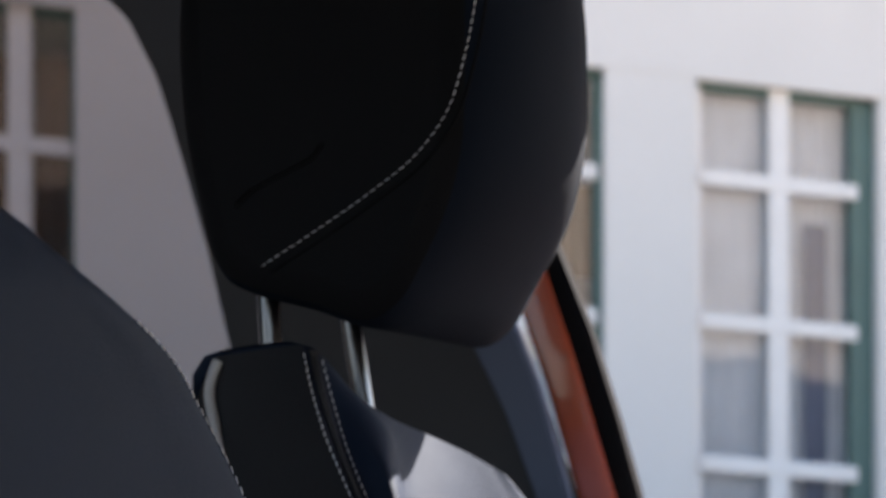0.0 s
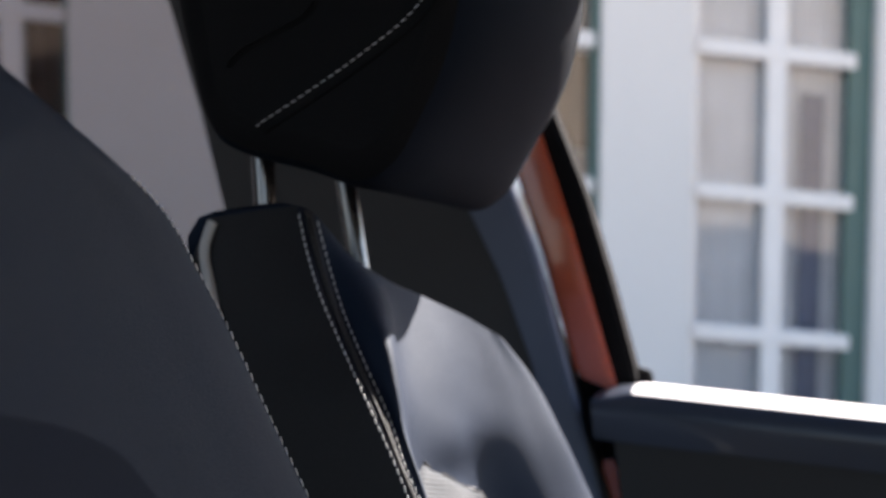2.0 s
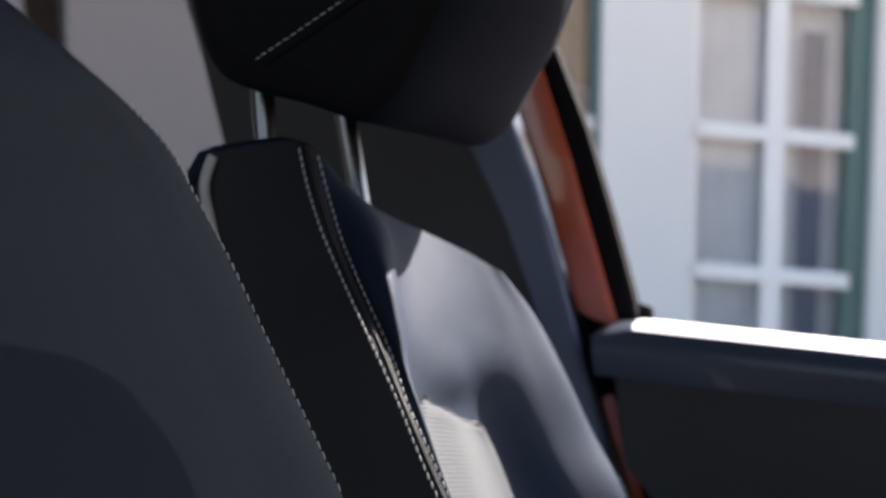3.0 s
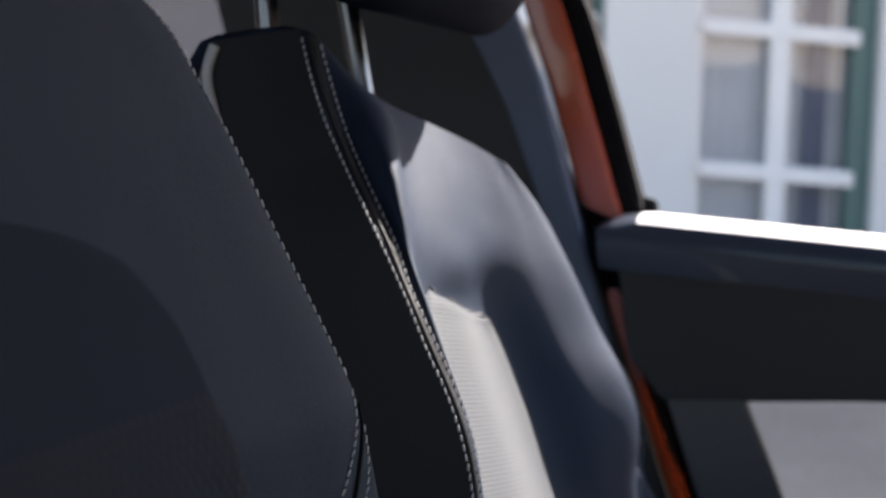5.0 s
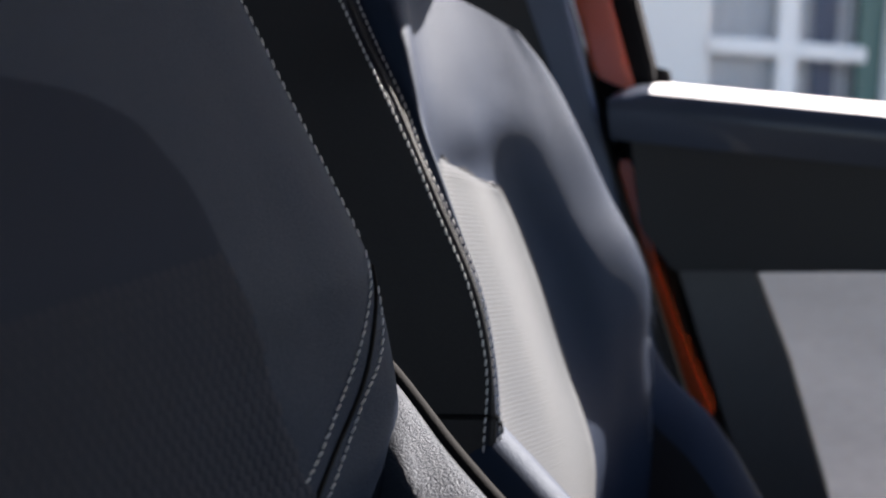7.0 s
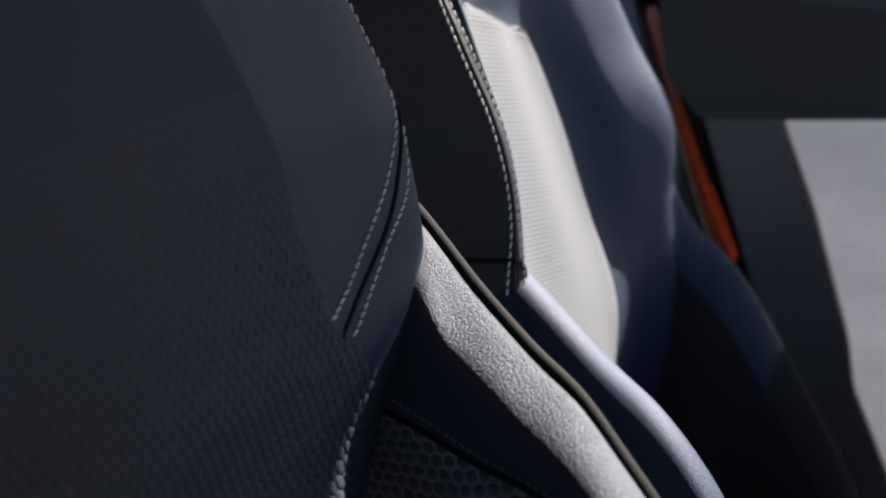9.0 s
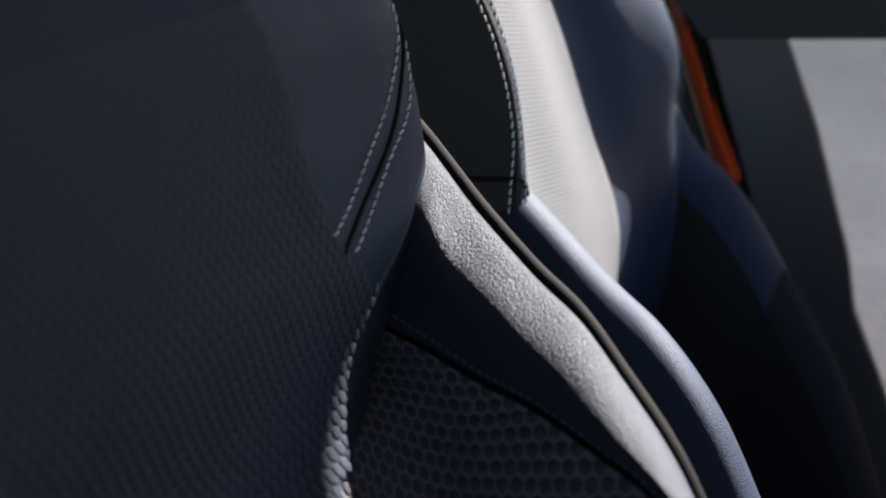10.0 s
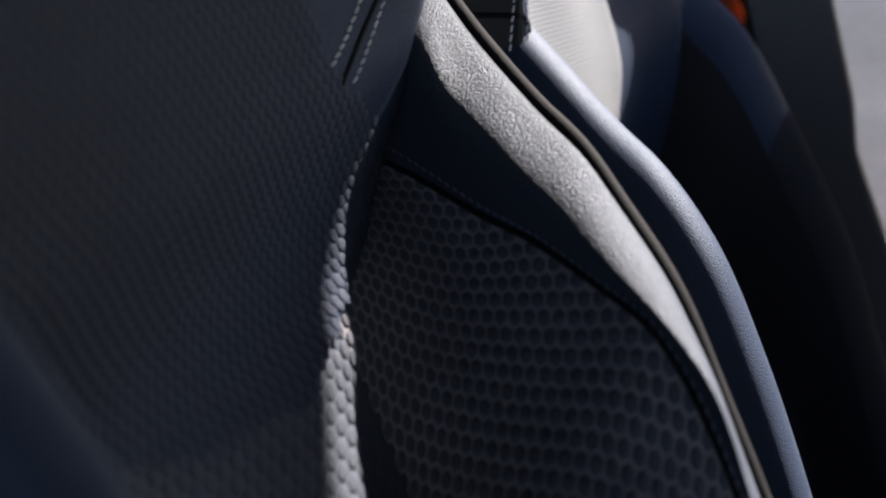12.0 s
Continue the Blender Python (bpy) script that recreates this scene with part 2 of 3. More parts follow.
def shifted(line, dx=0.0, dy=0.0, dz=0.0):
    return np.asarray(line, float) + np.array((dx, dy, dz))


def hex_cells(parent, place, us, vs, pitch=0.0064, inside=None, mat=None, size=1.0, rise=1.0):
    """Raised knitted cells over a surface, in a honeycomb."""
    verts, faces = [], []
    rows = int((vs[1] - vs[0]) / (pitch * 0.8))
    cols = int((us[1] - us[0]) / pitch)
    for i in range(rows):
        v = vs[0] + i * pitch * 0.8
        us_row = us[0] + (np.arange(cols) + 0.5 * (i % 2)) * pitch
        for u in us_row:
            if inside and not inside(u, v):
                continue
            c = place(np.array([u]), np.array([v]))[0]
            du = place(np.array([u + 0.001]), np.array([v]))[0] - c
            dv = place(np.array([u]), np.array([v + 0.001]))[0] - c
            su, sv = np.linalg.norm(du) * 1000, np.linalg.norm(dv) * 1000
            du /= np.linalg.norm(du)
            dv /= np.linalg.norm(dv)
            nrm = np.cross(du, dv)
            if nrm[0] + nrm[2] < 0:
                nrm = -nrm
            base = len(verts)
            high = rise(v) if callable(rise) else rise
            for rad, h in ((0.49, 0.0), (0.44, 0.0004), (0.24, 0.0006)):
                for a in range(6):
                    w = math.pi / 6 + a * math.pi / 3
                    verts.append(c + pitch * rad * size * (su * math.cos(w) * du + 1.02 * sv * math.sin(w) * dv) + high * h * nrm)
            verts.append(c + high * 0.0007 * nrm)
            for k in range(2):
                for a in range(6):
                    b = (a + 1) % 6
                    faces.append((base + 6 * k + a, base + 6 * k + b, base + 6 * k + 6 + b, base + 6 * k + 6 + a))
            for a in range(6):
                faces.append((base + 12 + a, base + 12 + (a + 1) % 6, base + 18))
    return tagged(mesh_object("knit_texture", verts, faces, mat or HEXCELL, parent), "raised honeycomb knit cells", kind="stuff")

def far_backrest(seat):
    """Backrest of the far seat: dark side panel, double-stitched seam, navy front with a pale ribbed insert."""
    n = 90
    back = down([(1.370, -0.420, 0.860), (1.350, -0.4254, 0.855), (1.324, -0.420, 0.850), (1.28, -0.405, 0.835), (1.20, -0.375, 0.810), (1.10, -0.350, 0.785), (0.80, -0.370, 0.780)], n)
    seam = down([(1.374, -0.365, 0.870), (1.342, -0.353, 0.855), (1.313, -0.339, 0.840), (1.288, -0.325, 0.830), (1.255, -0.3045, 0.813), (1.214, -0.282, 0.800), (1.179, -0.266, 0.792), (1.147, -0.2506, 0.785), (1.125, -0.2435, 0.781), (1.09, -0.239, 0.780), (1.05, -0.243, 0.780), (0.80, -0.260, 0.780)], n)
    seam_in = down([(1.369, -0.356, 0.876), (1.335, -0.344, 0.865), (1.305, -0.330, 0.850), (1.275, -0.312, 0.833), (1.237, -0.2913, 0.820), (1.212, -0.280, 0.809), (1.187, -0.2665, 0.801), (1.158, -0.253, 0.795), (1.133, -0.2435, 0.790), (1.08, -0.2375, 0.788), (0.80, -0.260, 0.788)], n)
    crest = down([(1.342, -0.345, 0.912), (1.318, -0.3145, 0.884), (1.29, -0.2985, 0.848), (1.2564, -0.2877, 0.830), (1.2298, -0.2815, 0.822), (1.2008, -0.2687, 0.811), (1.164, -0.2543, 0.801), (1.1317, -0.2432, 0.797), (1.092, -0.2379, 0.797), (1.05, -0.2368, 0.797), (0.80, -0.262, 0.797)], n)
    near_in = down([(1.325, -0.3365, 0.962), (1.28, -0.320, 0.930), (1.24, -0.306, 0.905), (1.20, -0.300, 0.885), (1.16, -0.290, 0.868), (1.10, -0.275, 0.860), (1.03, -0.260, 0.860), (0.95, -0.242, 0.860), (0.80, -0.250, 0.860)], n)
    middle = down([(1.3135, -0.3255, 1.005), (1.28, -0.313, 1.0), (1.24, -0.302, 0.985), (1.21, -0.2965, 0.975), (1.188, -0.3005, 0.965), (1.16, -0.294, 0.96), (1.09, -0.275, 0.96), (1.03, -0.259, 0.96), (0.955, -0.2415, 0.96), (0.80, -0.250, 0.96)], n)
    far_in = down([(1.298, -0.310, 1.056), (1.25, -0.298, 1.052), (1.213, -0.293, 1.043), (1.186, -0.2985, 1.036), (1.165, -0.296, 1.040), (1.13, -0.286, 1.050), (1.087, -0.273, 1.052), (1.03, -0.2575, 1.052), (0.958, -0.240, 1.052), (0.914, -0.243, 1.052), (0.80, -0.250, 1.052)], n)
    slope = down([(1.288, -0.301, 1.080), (1.25, -0.287, 1.092), (1.20, -0.272, 1.092), (1.146, -0.256, 1.096), (1.10, -0.238, 1.100), (1.06, -0.230, 1.100), (1.00, -0.231, 1.102), (0.90, -0.236, 1.102), (0.80, -0.250, 1.102)], n)
    ridge = down([(1.279, -0.294, 1.100), (1.2487, -0.280, 1.130), (1.1976, -0.2574, 1.140), (1.1464, -0.2385, 1.150), (1.103, -0.2175, 1.150), (1.08, -0.2105, 1.150), (1.056, -0.2095, 1.150), (1.031, -0.2125, 1.150), (0.98, -0.212, 1.150), (0.90, -0.208, 1.150), (0.80, -0.215, 1.150)], n)
    outer = shifted(ridge, -0.030, 0.022, -0.004)
    rear = shifted(ridge, -0.110, 0.020, -0.004)
    steps = [10, 5, 7, 10, 10, 10, 7, 8, 5, 6]
    g = loft([back, seam, seam_in, crest, near_in, middle, far_in, slope, ridge, outer, rear], steps)
    at = np.r_[0, np.cumsum(steps)]
    patch("side_panel", g[:, : at[1] + 1], BLACK, seat, "black leather side panel")
    patch("seam_strip", g[:, at[1] : at[2] + 1], SEAMLEATHER, seat, "dark leather strip between the stitched seams")
    patch("front_panel", g[:, at[2] : at[8] + 1], NAVY, seat, "navy leather front panel with raised bolsters")
    patch("side_panel", g[:, at[8] :], NAVY, seat, "navy leather side panel")
    # top of the shoulder, rolled over to the rear
    top = g[0]
    bump = np.clip((top[:, 1] - 0.93) / 0.03, 0, 1) * np.clip((1.12 - top[:, 1]) / 0.09, 0, 1)
    roll = [top, top + np.stack([np.full(len(top), -0.010), np.zeros(len(top)), np.full(len(top), 0.003) - 0.004 * bump], 1)]
    for k, (dx, dz) in enumerate(((-0.022, 0.0), (-0.034, 0.010), (-0.050, 0.014), (-0.075, -0.01), (-0.09, -0.10))):
        roll.append(top + np.stack([np.full(len(top), dx), 0.02 * bump, np.where(bump > 0, dz * bump, 0) - 0.012 * k * (1 - bump)], 1))
    roll = np.array(roll)
    roll[1:, :, 0] = np.maximum(roll[1:, :, 0], -0.44)
    patch("shoulder", roll[:, at[1] - 8 :], NAVY, seat, "navy leather shoulder")
    shell = [np.stack([row[0], row[0] + np.array((-0.022, 0.02, -0.004)), row[0] * 0.5 + row[-1] * 0.5 - np.array((0.05, 0, 0)), row[-1]]) for row in g]
    patch("back_panel", shell, PLASTIC, seat, "black plastic seat back")
    tube("piping", shifted(back[1:], 0.002, -0.002, 0.0), 0.0036, PIPING, seat, 8, "pale grey piping")
    # stitches on both sides of the seam and the two sewn cords between them
    stitches(shifted(seam[2:68], 0.0008, -0.0016), seat, pitch=0.0056, length=0.0042, radius=0.0006)
    stitches(shifted(seam_in[2:60], 0.0016, -0.0008), seat, pitch=0.0056, length=0.0042, radius=0.0006)
    for f in (0.36, 0.68):
        mid = g[1:75, at[1] + round(f * 5)]
        tube("seam", shifted(mid, 0.0004, -0.0004), 0.0013, BLACK, seat, 6)
    far_row = np.stack([on_grid(g, i, at[8] - 0.3 - 2.6 * max(0.0, (i - 50) / 18) ** 1.2) for i in np.linspace(36, 66, 50)])
    stitches(shifted(far_row, 0.0012), seat, pitch=0.006, length=0.0044, radius=0.0006, mat=NAVYTHREAD)
    stitches(shifted(far_row[16:], 0.0012, 0.014, -0.004), seat, pitch=0.006, length=0.0044, radius=0.0006, mat=NAVYTHREAD)
    low = int(np.searchsorted(-g[:, at[1], 2], -1.069))
    tube("seam", shifted(g[low, : at[3] + 1], 0.0, -0.0006), 0.0018, SEAL, seat, 6)
    # ribbed insert, rounded at its upper corners and slightly proud
    rows = []
    for f in np.linspace(0, 1, 80):
        z = 1.188 - 0.36 * f
        cut = 0.024 * (1 - math.sqrt(max(0.0, 1 - (1 - min(1.0, f * 0.36 / 0.03)) ** 2)))
        row = []
        for j in np.linspace(at[4] + 0.5, at[6] + 0.2, 33):
            i = float(np.interp(-z + 0.16 * (on_grid(g, 40, j)[1] - 0.96), -g[:, int(j), 2], np.arange(n)))
            row.append(on_grid(g, i, j))
        row = np.array(row)
        mid = row[:, 1].mean()
        half = (row[-1, 1] - row[0, 1]) / 2
        row[:, 1] = mid + (row[:, 1] - mid) * (half - cut) / half
        edge = np.minimum(np.arange(33), 32 - np.arange(33)) / 2.0
        row[:, 0] += 0.0035 * np.minimum(1, edge) ** 0.5 * min(1, f / 0.012) ** 0.5 - 0.0006
        rows.append(row)
    patch("insert", rows, FABRIC, seat, "pale ribbed fabric insert")
    rim = np.array([r[-1] for r in rows[::-1]] + list(rows[0][::-1]))
    tube("insert_seam", rim, 0.0012, BLACK, seat, 6)


def near_backrest(seat):
    """Backrest of the near seat: a broad navy front with a knitted middle, its outer bolster sewn with two rows."""
    n = 120
    mid_y = 0.330
    crest = down([(1.398, -0.276, 0.345), (1.392, -0.272, 0.372), (1.384, -0.2688, 0.400), (1.371, -0.263, 0.424), (1.358, -0.2585, 0.450), (1.340, -0.2575, 0.488), (1.3226, -0.2570, 0.508), (1.3035, -0.2535, 0.522), (1.2881, -0.2495, 0.529), (1.2563, -0.2379, 0.535), (1.2218, -0.2241, 0.540), (1.192, -0.2120, 0.541), (1.17, -0.2094, 0.545), (1.149, -0.2067, 0.545), (1.134, -0.2059, 0.545), (1.116, -0.2050, 0.5365), (1.106, -0.2071, 0.530), (1.09, -0.2117, 0.520), (1.077, -0.2141, 0.510), (1.063, -0.2131, 0.490), (1.050, -0.2098, 0.465), (1.041, -0.2040, 0.425), (1.00, -0.210, 0.41), (0.80, -0.230, 0.40)], n)
    span = crest[:, 1] - mid_y
    z = crest[:, 2]
    hollow = curve((1.40, 1.33, 1.28, 1.20, 1.12, 1.05, 0.80), (0.0, 0.002, 0.006, 0.014, 0.012, 0.004, 0.0), z)
    lines = []
    for f, h, fore in ((-1.0, 0.0, 0.0), (-0.85, 0.2, 0.004), (-0.55, 0.8, 0.0), (0.0, 1.0, 0.0), (0.45, 0.85, 0.0), (0.72, 0.4, 0.001), (0.90, 0.0, 0.002)):
        lines.append(np.stack([crest[:, 0] - hollow * h + fore, mid_y + f * span, z], 1))
    lines.append(crest)
    lines.append(shifted(crest, -0.016, 0.010))
    lines.append(shifted(crest, -0.085, 0.004))
    lines = [shifted(lines[0], -0.085, -0.004), shifted(lines[0], -0.016, -0.010)] + lines
    steps = [5, 4, 5, 8, 12, 12, 10, 8, 6, 5, 5]
    g = loft(lines, steps)
    at = np.r_[0, np.cumsum(steps)]
    patch("front_panel", g[:, : at[10] + 1], NAVY, seat, "navy leather front panel")
    patch("side_panel", g[:, at[10] :], BLACK, seat, "black leather side panel")
    shell = [np.stack([row[0], row[0] * 0.5 + row[-1] * 0.5 - np.array((0.03, 0, 0)), row[-1]]) for row in g]
    patch("back_panel", shell, PLASTIC, seat, "black plastic seat back")

    def where(y, zz, lift):
        i = float(np.interp(-zz, -z, np.arange(n)))
        cols = on_cols(g, i)
        j = float(np.interp(y, cols[at[2] : at[9] + 1, 1], np.arange(at[2], at[9] + 1)))
        p = on_grid(g, i, j)
        return p + np.array((lift, 0, lift * 0.25))

    # upper seam along the crest, then down across the bolster in two rows with a groove between
    upper = crest[(z < 1.352) & (z > 1.196)]
    stitches(shifted(upper, 0.0016, -0.0030), seat, pitch=0.0046, length=0.0034, radius=0.0005)
    kz = np.linspace(1.197, 1.1235, 46)
    ky = curve((1.197, 1.186, 1.1674, 1.1492, 1.1323, 1.1235), (0.5375, 0.535, 0.525, 0.508, 0.490, 0.4755), kz) - 0.0185 * np.linspace(0.2, 1, len(kz))
    stitches([where(y, q, 0.0005) for y, q in zip(ky, kz)], seat, pitch=0.0042, length=0.0031, radius=0.00042)
    gz = np.linspace(1.192, 1.119, 46)
    gy = curve((1.192, 1.178, 1.158, 1.140, 1.119), (0.5385, 0.5345, 0.522, 0.5045, 0.476), gz) - 0.0095 * np.linspace(0.15, 1, len(gz))
    tube("seam", [where(y, q, 0.0001) for y, q in zip(gy, gz)], 0.0011, SEAL, seat, 6)
    rz = np.linspace(1.182, 1.1145, 42)
    ry = curve((1.182, 1.170, 1.157, 1.147, 1.133, 1.1145), (0.5385, 0.537, 0.528, 0.514, 0.4995, 0.4755), rz) - 0.0048 * np.linspace(0.15, 1, len(rz))
    stitches([where(y, q, 0.0005) for y, q in zip(ry, rz)], seat, pitch=0.0042, length=0.0031, radius=0.00042)
    # knitted middle with an arched upper edge
    rows = []
    for f in np.linspace(0, 1, 90):
        q = 1.276 - 0.30 * f
        right = float(curve((1.276, 1.270, 1.262, 1.245, 1.20, 1.15, 1.12, 1.10, 1.077, 1.06, 0.97), (0.36, 0.395, 0.42, 0.44, 0.452, 0.460, 0.472, 0.492, 0.509, 0.49, 0.41), q))
        row = np.array([where(y, q, 0.0) for y in np.linspace(2 * mid_y - right, right, 37)])
        edge = np.minimum(np.arange(37), 36 - np.arange(37)) / 2.0
        row[:, 0] += 0.0009 * np.minimum(1, edge) ** 0.5 * min(1, f / 0.01) ** 0.5 - 0.0003
        rows.append(row)
    patch("insert", rows, HEXBASE, seat, "dark knitted fabric insert")
    rows = np.array(rows)
    zr = rows[:, 18, 2]

    def cell(u, v):
        i = float(np.interp(-v[0], -zr, np.arange(len(zr))))
        i0 = min(int(i), len(zr) - 2)
        r = rows[i0] + (i - i0) * (rows[i0 + 1] - rows[i0])
        return np.array([on_row(r, u[0])]) + np.array((0.0002, 0, 0))

    def inside(u, v):
        right = float(np.interp(-v, -zr, rows[:, -1, 1]))
        return 2 * mid_y - right + 0.004 < u < right - 0.003

    hex_cells(seat, cell, (0.20, 0.515), (0.99, 1.215), 0.0056, inside, rise=lambda v: float(np.interp(v, (1.09, 1.21), (0.6, 0.02))))


def on_cols(g, i):
    i0 = min(int(i), g.shape[0] - 2)
    return g[i0] + (i - i0) * (g[i0 + 1] - g[i0])


def on_row(r, y):
    return np.array([np.interp(y, r[:, 1], r[:, k]) if k != 1 else y for k in range(3)])


def near_cushion(seat):
    """Cushion of the near seat: a tall padded bolster with grey piping, and a knitted hollow."""
    n = 90
    edge = along([(-0.235, 0.574, 1.158), (-0.211, 0.558, 1.1407), (-0.1798, 0.5351, 1.1158), (-0.1534, 0.5156, 1.0983), (-0.1321, 0.4983, 1.0878), (-0.1144, 0.4831, 1.0731), (-0.0914, 0.4625, 1.0518), (-0.0717, 0.4441, 1.0205), (-0.0571, 0.430, 0.9958), (-0.030, 0.405, 0.94), (-0.01, 0.385, 0.85)], n)
    seam = along([(-0.240, 0.528, 1.076), (-0.2161, 0.515, 1.0734), (-0.1952, 0.5022, 1.0712), (-0.1671, 0.484, 1.0666), (-0.1407, 0.4657, 1.0651), (-0.1163, 0.4475, 1.0604), (-0.0892, 0.4256, 1.053), (-0.0795, 0.4173, 1.0442), (-0.0701, 0.4091, 1.0319), (-0.0597, 0.400, 1.0142), (-0.035, 0.378, 0.955), (-0.018, 0.362, 0.87)], n)
    inner = along([(-0.2267, 0.5331, 1.128), (-0.1998, 0.5168, 1.1158), (-0.1825, 0.5023, 1.0967), (-0.1552, 0.4824, 1.0833), (-0.1296, 0.4626, 1.0736), (-0.1056, 0.4427, 1.0655), (-0.0833, 0.4228, 1.0549), (-0.0706, 0.4109, 1.0448), (-0.0563, 0.4002, 1.0146), (-0.0325, 0.3768, 0.9578), (-0.0149, 0.3612, 0.8701)], n)
    crown = edge * 0.50 + inner * 0.50 + np.array((0, 0, 0.0040))
    valley = along([(-0.235, 0.440, 1.056), (-0.203, 0.418, 1.036), (-0.190, 0.405, 1.016), (-0.178, 0.392, 1.000), (-0.150, 0.355, 0.978), (-0.10, 0.295, 0.962), (-0.06, 0.25, 0.94), (-0.04, 0.23, 0.87)], n)
    flank = seam * 0.5 + valley * 0.5 + np.array((0, 0, -0.004))
    middle = along([(-0.235, 0.30, 1.074), (-0.210, 0.285, 1.060), (-0.18, 0.265, 1.03), (-0.14, 0.225, 1.010), (-0.10, 0.19, 0.992), (-0.07, 0.16, 0.955), (-0.05, 0.14, 0.87)], n)
    near_seam = along([(-0.225, 0.215, 1.15), (-0.16, 0.205, 1.13), (-0.12, 0.190, 1.10), (-0.09, 0.17, 1.06), (-0.06, 0.14, 0.99), (-0.04, 0.12, 0.87)], n)
    near_crest = along([(-0.215, 0.176, 1.205), (-0.1355, 0.170, 1.173), (-0.1284, 0.170, 1.161), (-0.1218, 0.170, 1.150), (-0.095, 0.155, 1.11), (-0.06, 0.12, 1.03), (-0.04, 0.10, 0.87)], n)
    near_out = shifted(near_crest, -0.03, -0.03, -0.04)
    under = shifted(edge, 0.004, 0.006, -0.016)
    skirt = shifted(edge, -0.02, 0.004, -0.20)
    steps = [4, 4, 6, 8, 8, 10, 12, 12, 8, 6]
    g = loft([skirt, under, edge, crown, inner, seam, flank, valley, middle, near_seam, near_crest], steps)
    at = np.r_[0, np.cumsum(steps)]
    patch("bolster_side", g[:, : at[2] + 1], BLACK, seat, "black leather bolster side")
    patch("bolster", g[:, at[2] : at[5] + 1], GRAINED, seat, "grained navy leather cushion bolster")
    centre = g[:, at[5] : at[9] + 1]
    # One knit in two tones, the difference in light painted in from here.
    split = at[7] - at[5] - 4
    patch("cushion_insert", centre[:, : split + 1], KNITSEAT, seat, "brown-grey honeycomb knit flank, lightened for side light")
    patch("cushion_insert", centre[:, split:], TOPLITKNIT, seat, "navy knitted fabric cushion centre, lightened for facing up")
    patch("bolster", loft([g[:, at[9]], g[:, at[10]], near_out, shifted(near_out, 0, 0, -0.2)], [6, 5, 3]), NAVY, seat, "navy leather cushion bolster")
    tube("seam", shifted(seam, -0.0006, -0.0006, 0.0004), 0.0012, SEAL, seat, 6)
    stitches(g[6:, at[5] - 1] + np.array((0, -0.0003, 0.0005)), seat, mat=NAVYTHREAD, pitch=0.0048, length=0.0034, radius=0.0004)
    tube("piping", shifted(edge, -0.001, 0.003, 0.001), 0.0034, PIPING_SHADED, seat, 10, "grey piping along the bolster, darkened as in shade")
    # honeycomb knit, laid out in metres over the hollow
    m = n // 2
    width = np.r_[0, np.cumsum(np.linalg.norm(np.diff(centre[m], axis=0), axis=1))]
    length = np.r_[0, np.cumsum(np.linalg.norm(np.diff(centre[:, 12], axis=0), axis=1))]

    def cell(u, v):
        return np.array([on_grid(centre, float(np.interp(v[0], length, np.arange(n))), float(np.interp(u[0], width, np.arange(len(width)))))])

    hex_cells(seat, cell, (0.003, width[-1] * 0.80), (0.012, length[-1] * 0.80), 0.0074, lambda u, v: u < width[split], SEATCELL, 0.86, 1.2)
    hex_cells(seat, cell, (0.003, width[-1] * 0.80), (0.012, length[-1] * 0.80), 0.0074, lambda u, v: u >= width[split], TOPLITCELL, 0.95, 1.2)


def far_cushion(seat):
    """Cushion of the far seat: near bolster with a lit crest, dim cloth hollow and the outer bolster."""
    n = 60
    crest = along([(-0.285, 0.815, 1.085), (-0.2541, 0.800, 1.0643), (-0.2221, 0.7793, 1.0428), (-0.1732, 0.7456, 1.0095), (-0.1535, 0.730, 0.9998), (-0.119, 0.7041, 0.9682), (-0.0886, 0.6807, 0.9151), (-0.0614, 0.660, 0.851), (-0.03, 0.635, 0.76)], n)
    far = along([(-0.240, 1.185, 1.045), (-0.2166, 1.180, 1.0238), (-0.2024, 1.180, 0.9962), (-0.1666, 1.170, 0.9613), (-0.1199, 1.160, 0.8843), (-0.0726, 1.140, 0.7971), (-0.0363, 1.130, 0.6873), (-0.015, 1.12, 0.62)], n)
    s = np.linspace(0, 1, n)[:, None]
    hollow_near = crest * 0.84 + far * 0.16 + np.array((0, 0, -1)) * (0.12 + 0.05 * s)
    hollow_far = shifted(far, -0.035, -0.075, -0.16)
    lines = [shifted(crest, -0.012, -0.016, -0.20), shifted(crest, -0.010, -0.015, -0.020), shifted(crest, -0.002, -0.006, -0.003), shifted(crest, 0.002, 0.012, -0.001), crest * 0.93 + far * 0.07 + np.array((0, 0, -0.016)), hollow_near, hollow_far, shifted(far, -0.012, -0.032, -0.030), far, shifted(far, -0.004, 0.006, -0.030), shifted(far, -0.03, 0.010, -0.25)]
    steps = [3, 4, 5, 5, 6, 8, 6, 6, 4, 3]
    g = loft(lines, steps)
    at = np.r_[0, np.cumsum(steps)]
    patch("bolster", g[:, : at[4] + 1], NAVY, seat, "navy leather cushion bolster")
    patch("cushion_insert", g[:, at[4] : at[7] + 1], DIMCLOTH, seat, "dark fabric cushion centre")
    patch("bolster", g[:24, at[7] :], NAVY, seat, "navy leather cushion bolster")
    # Lower bolster takes the dim cloth: the door's shade painted as a dark colour.
    patch("bolster", g[23:, at[7] :], DIMCLOTH, seat, "lower part of the bolster, darkened as in shade")
    tube("seam", g[:, at[4]], 0.0013, BLACK, seat, 6)


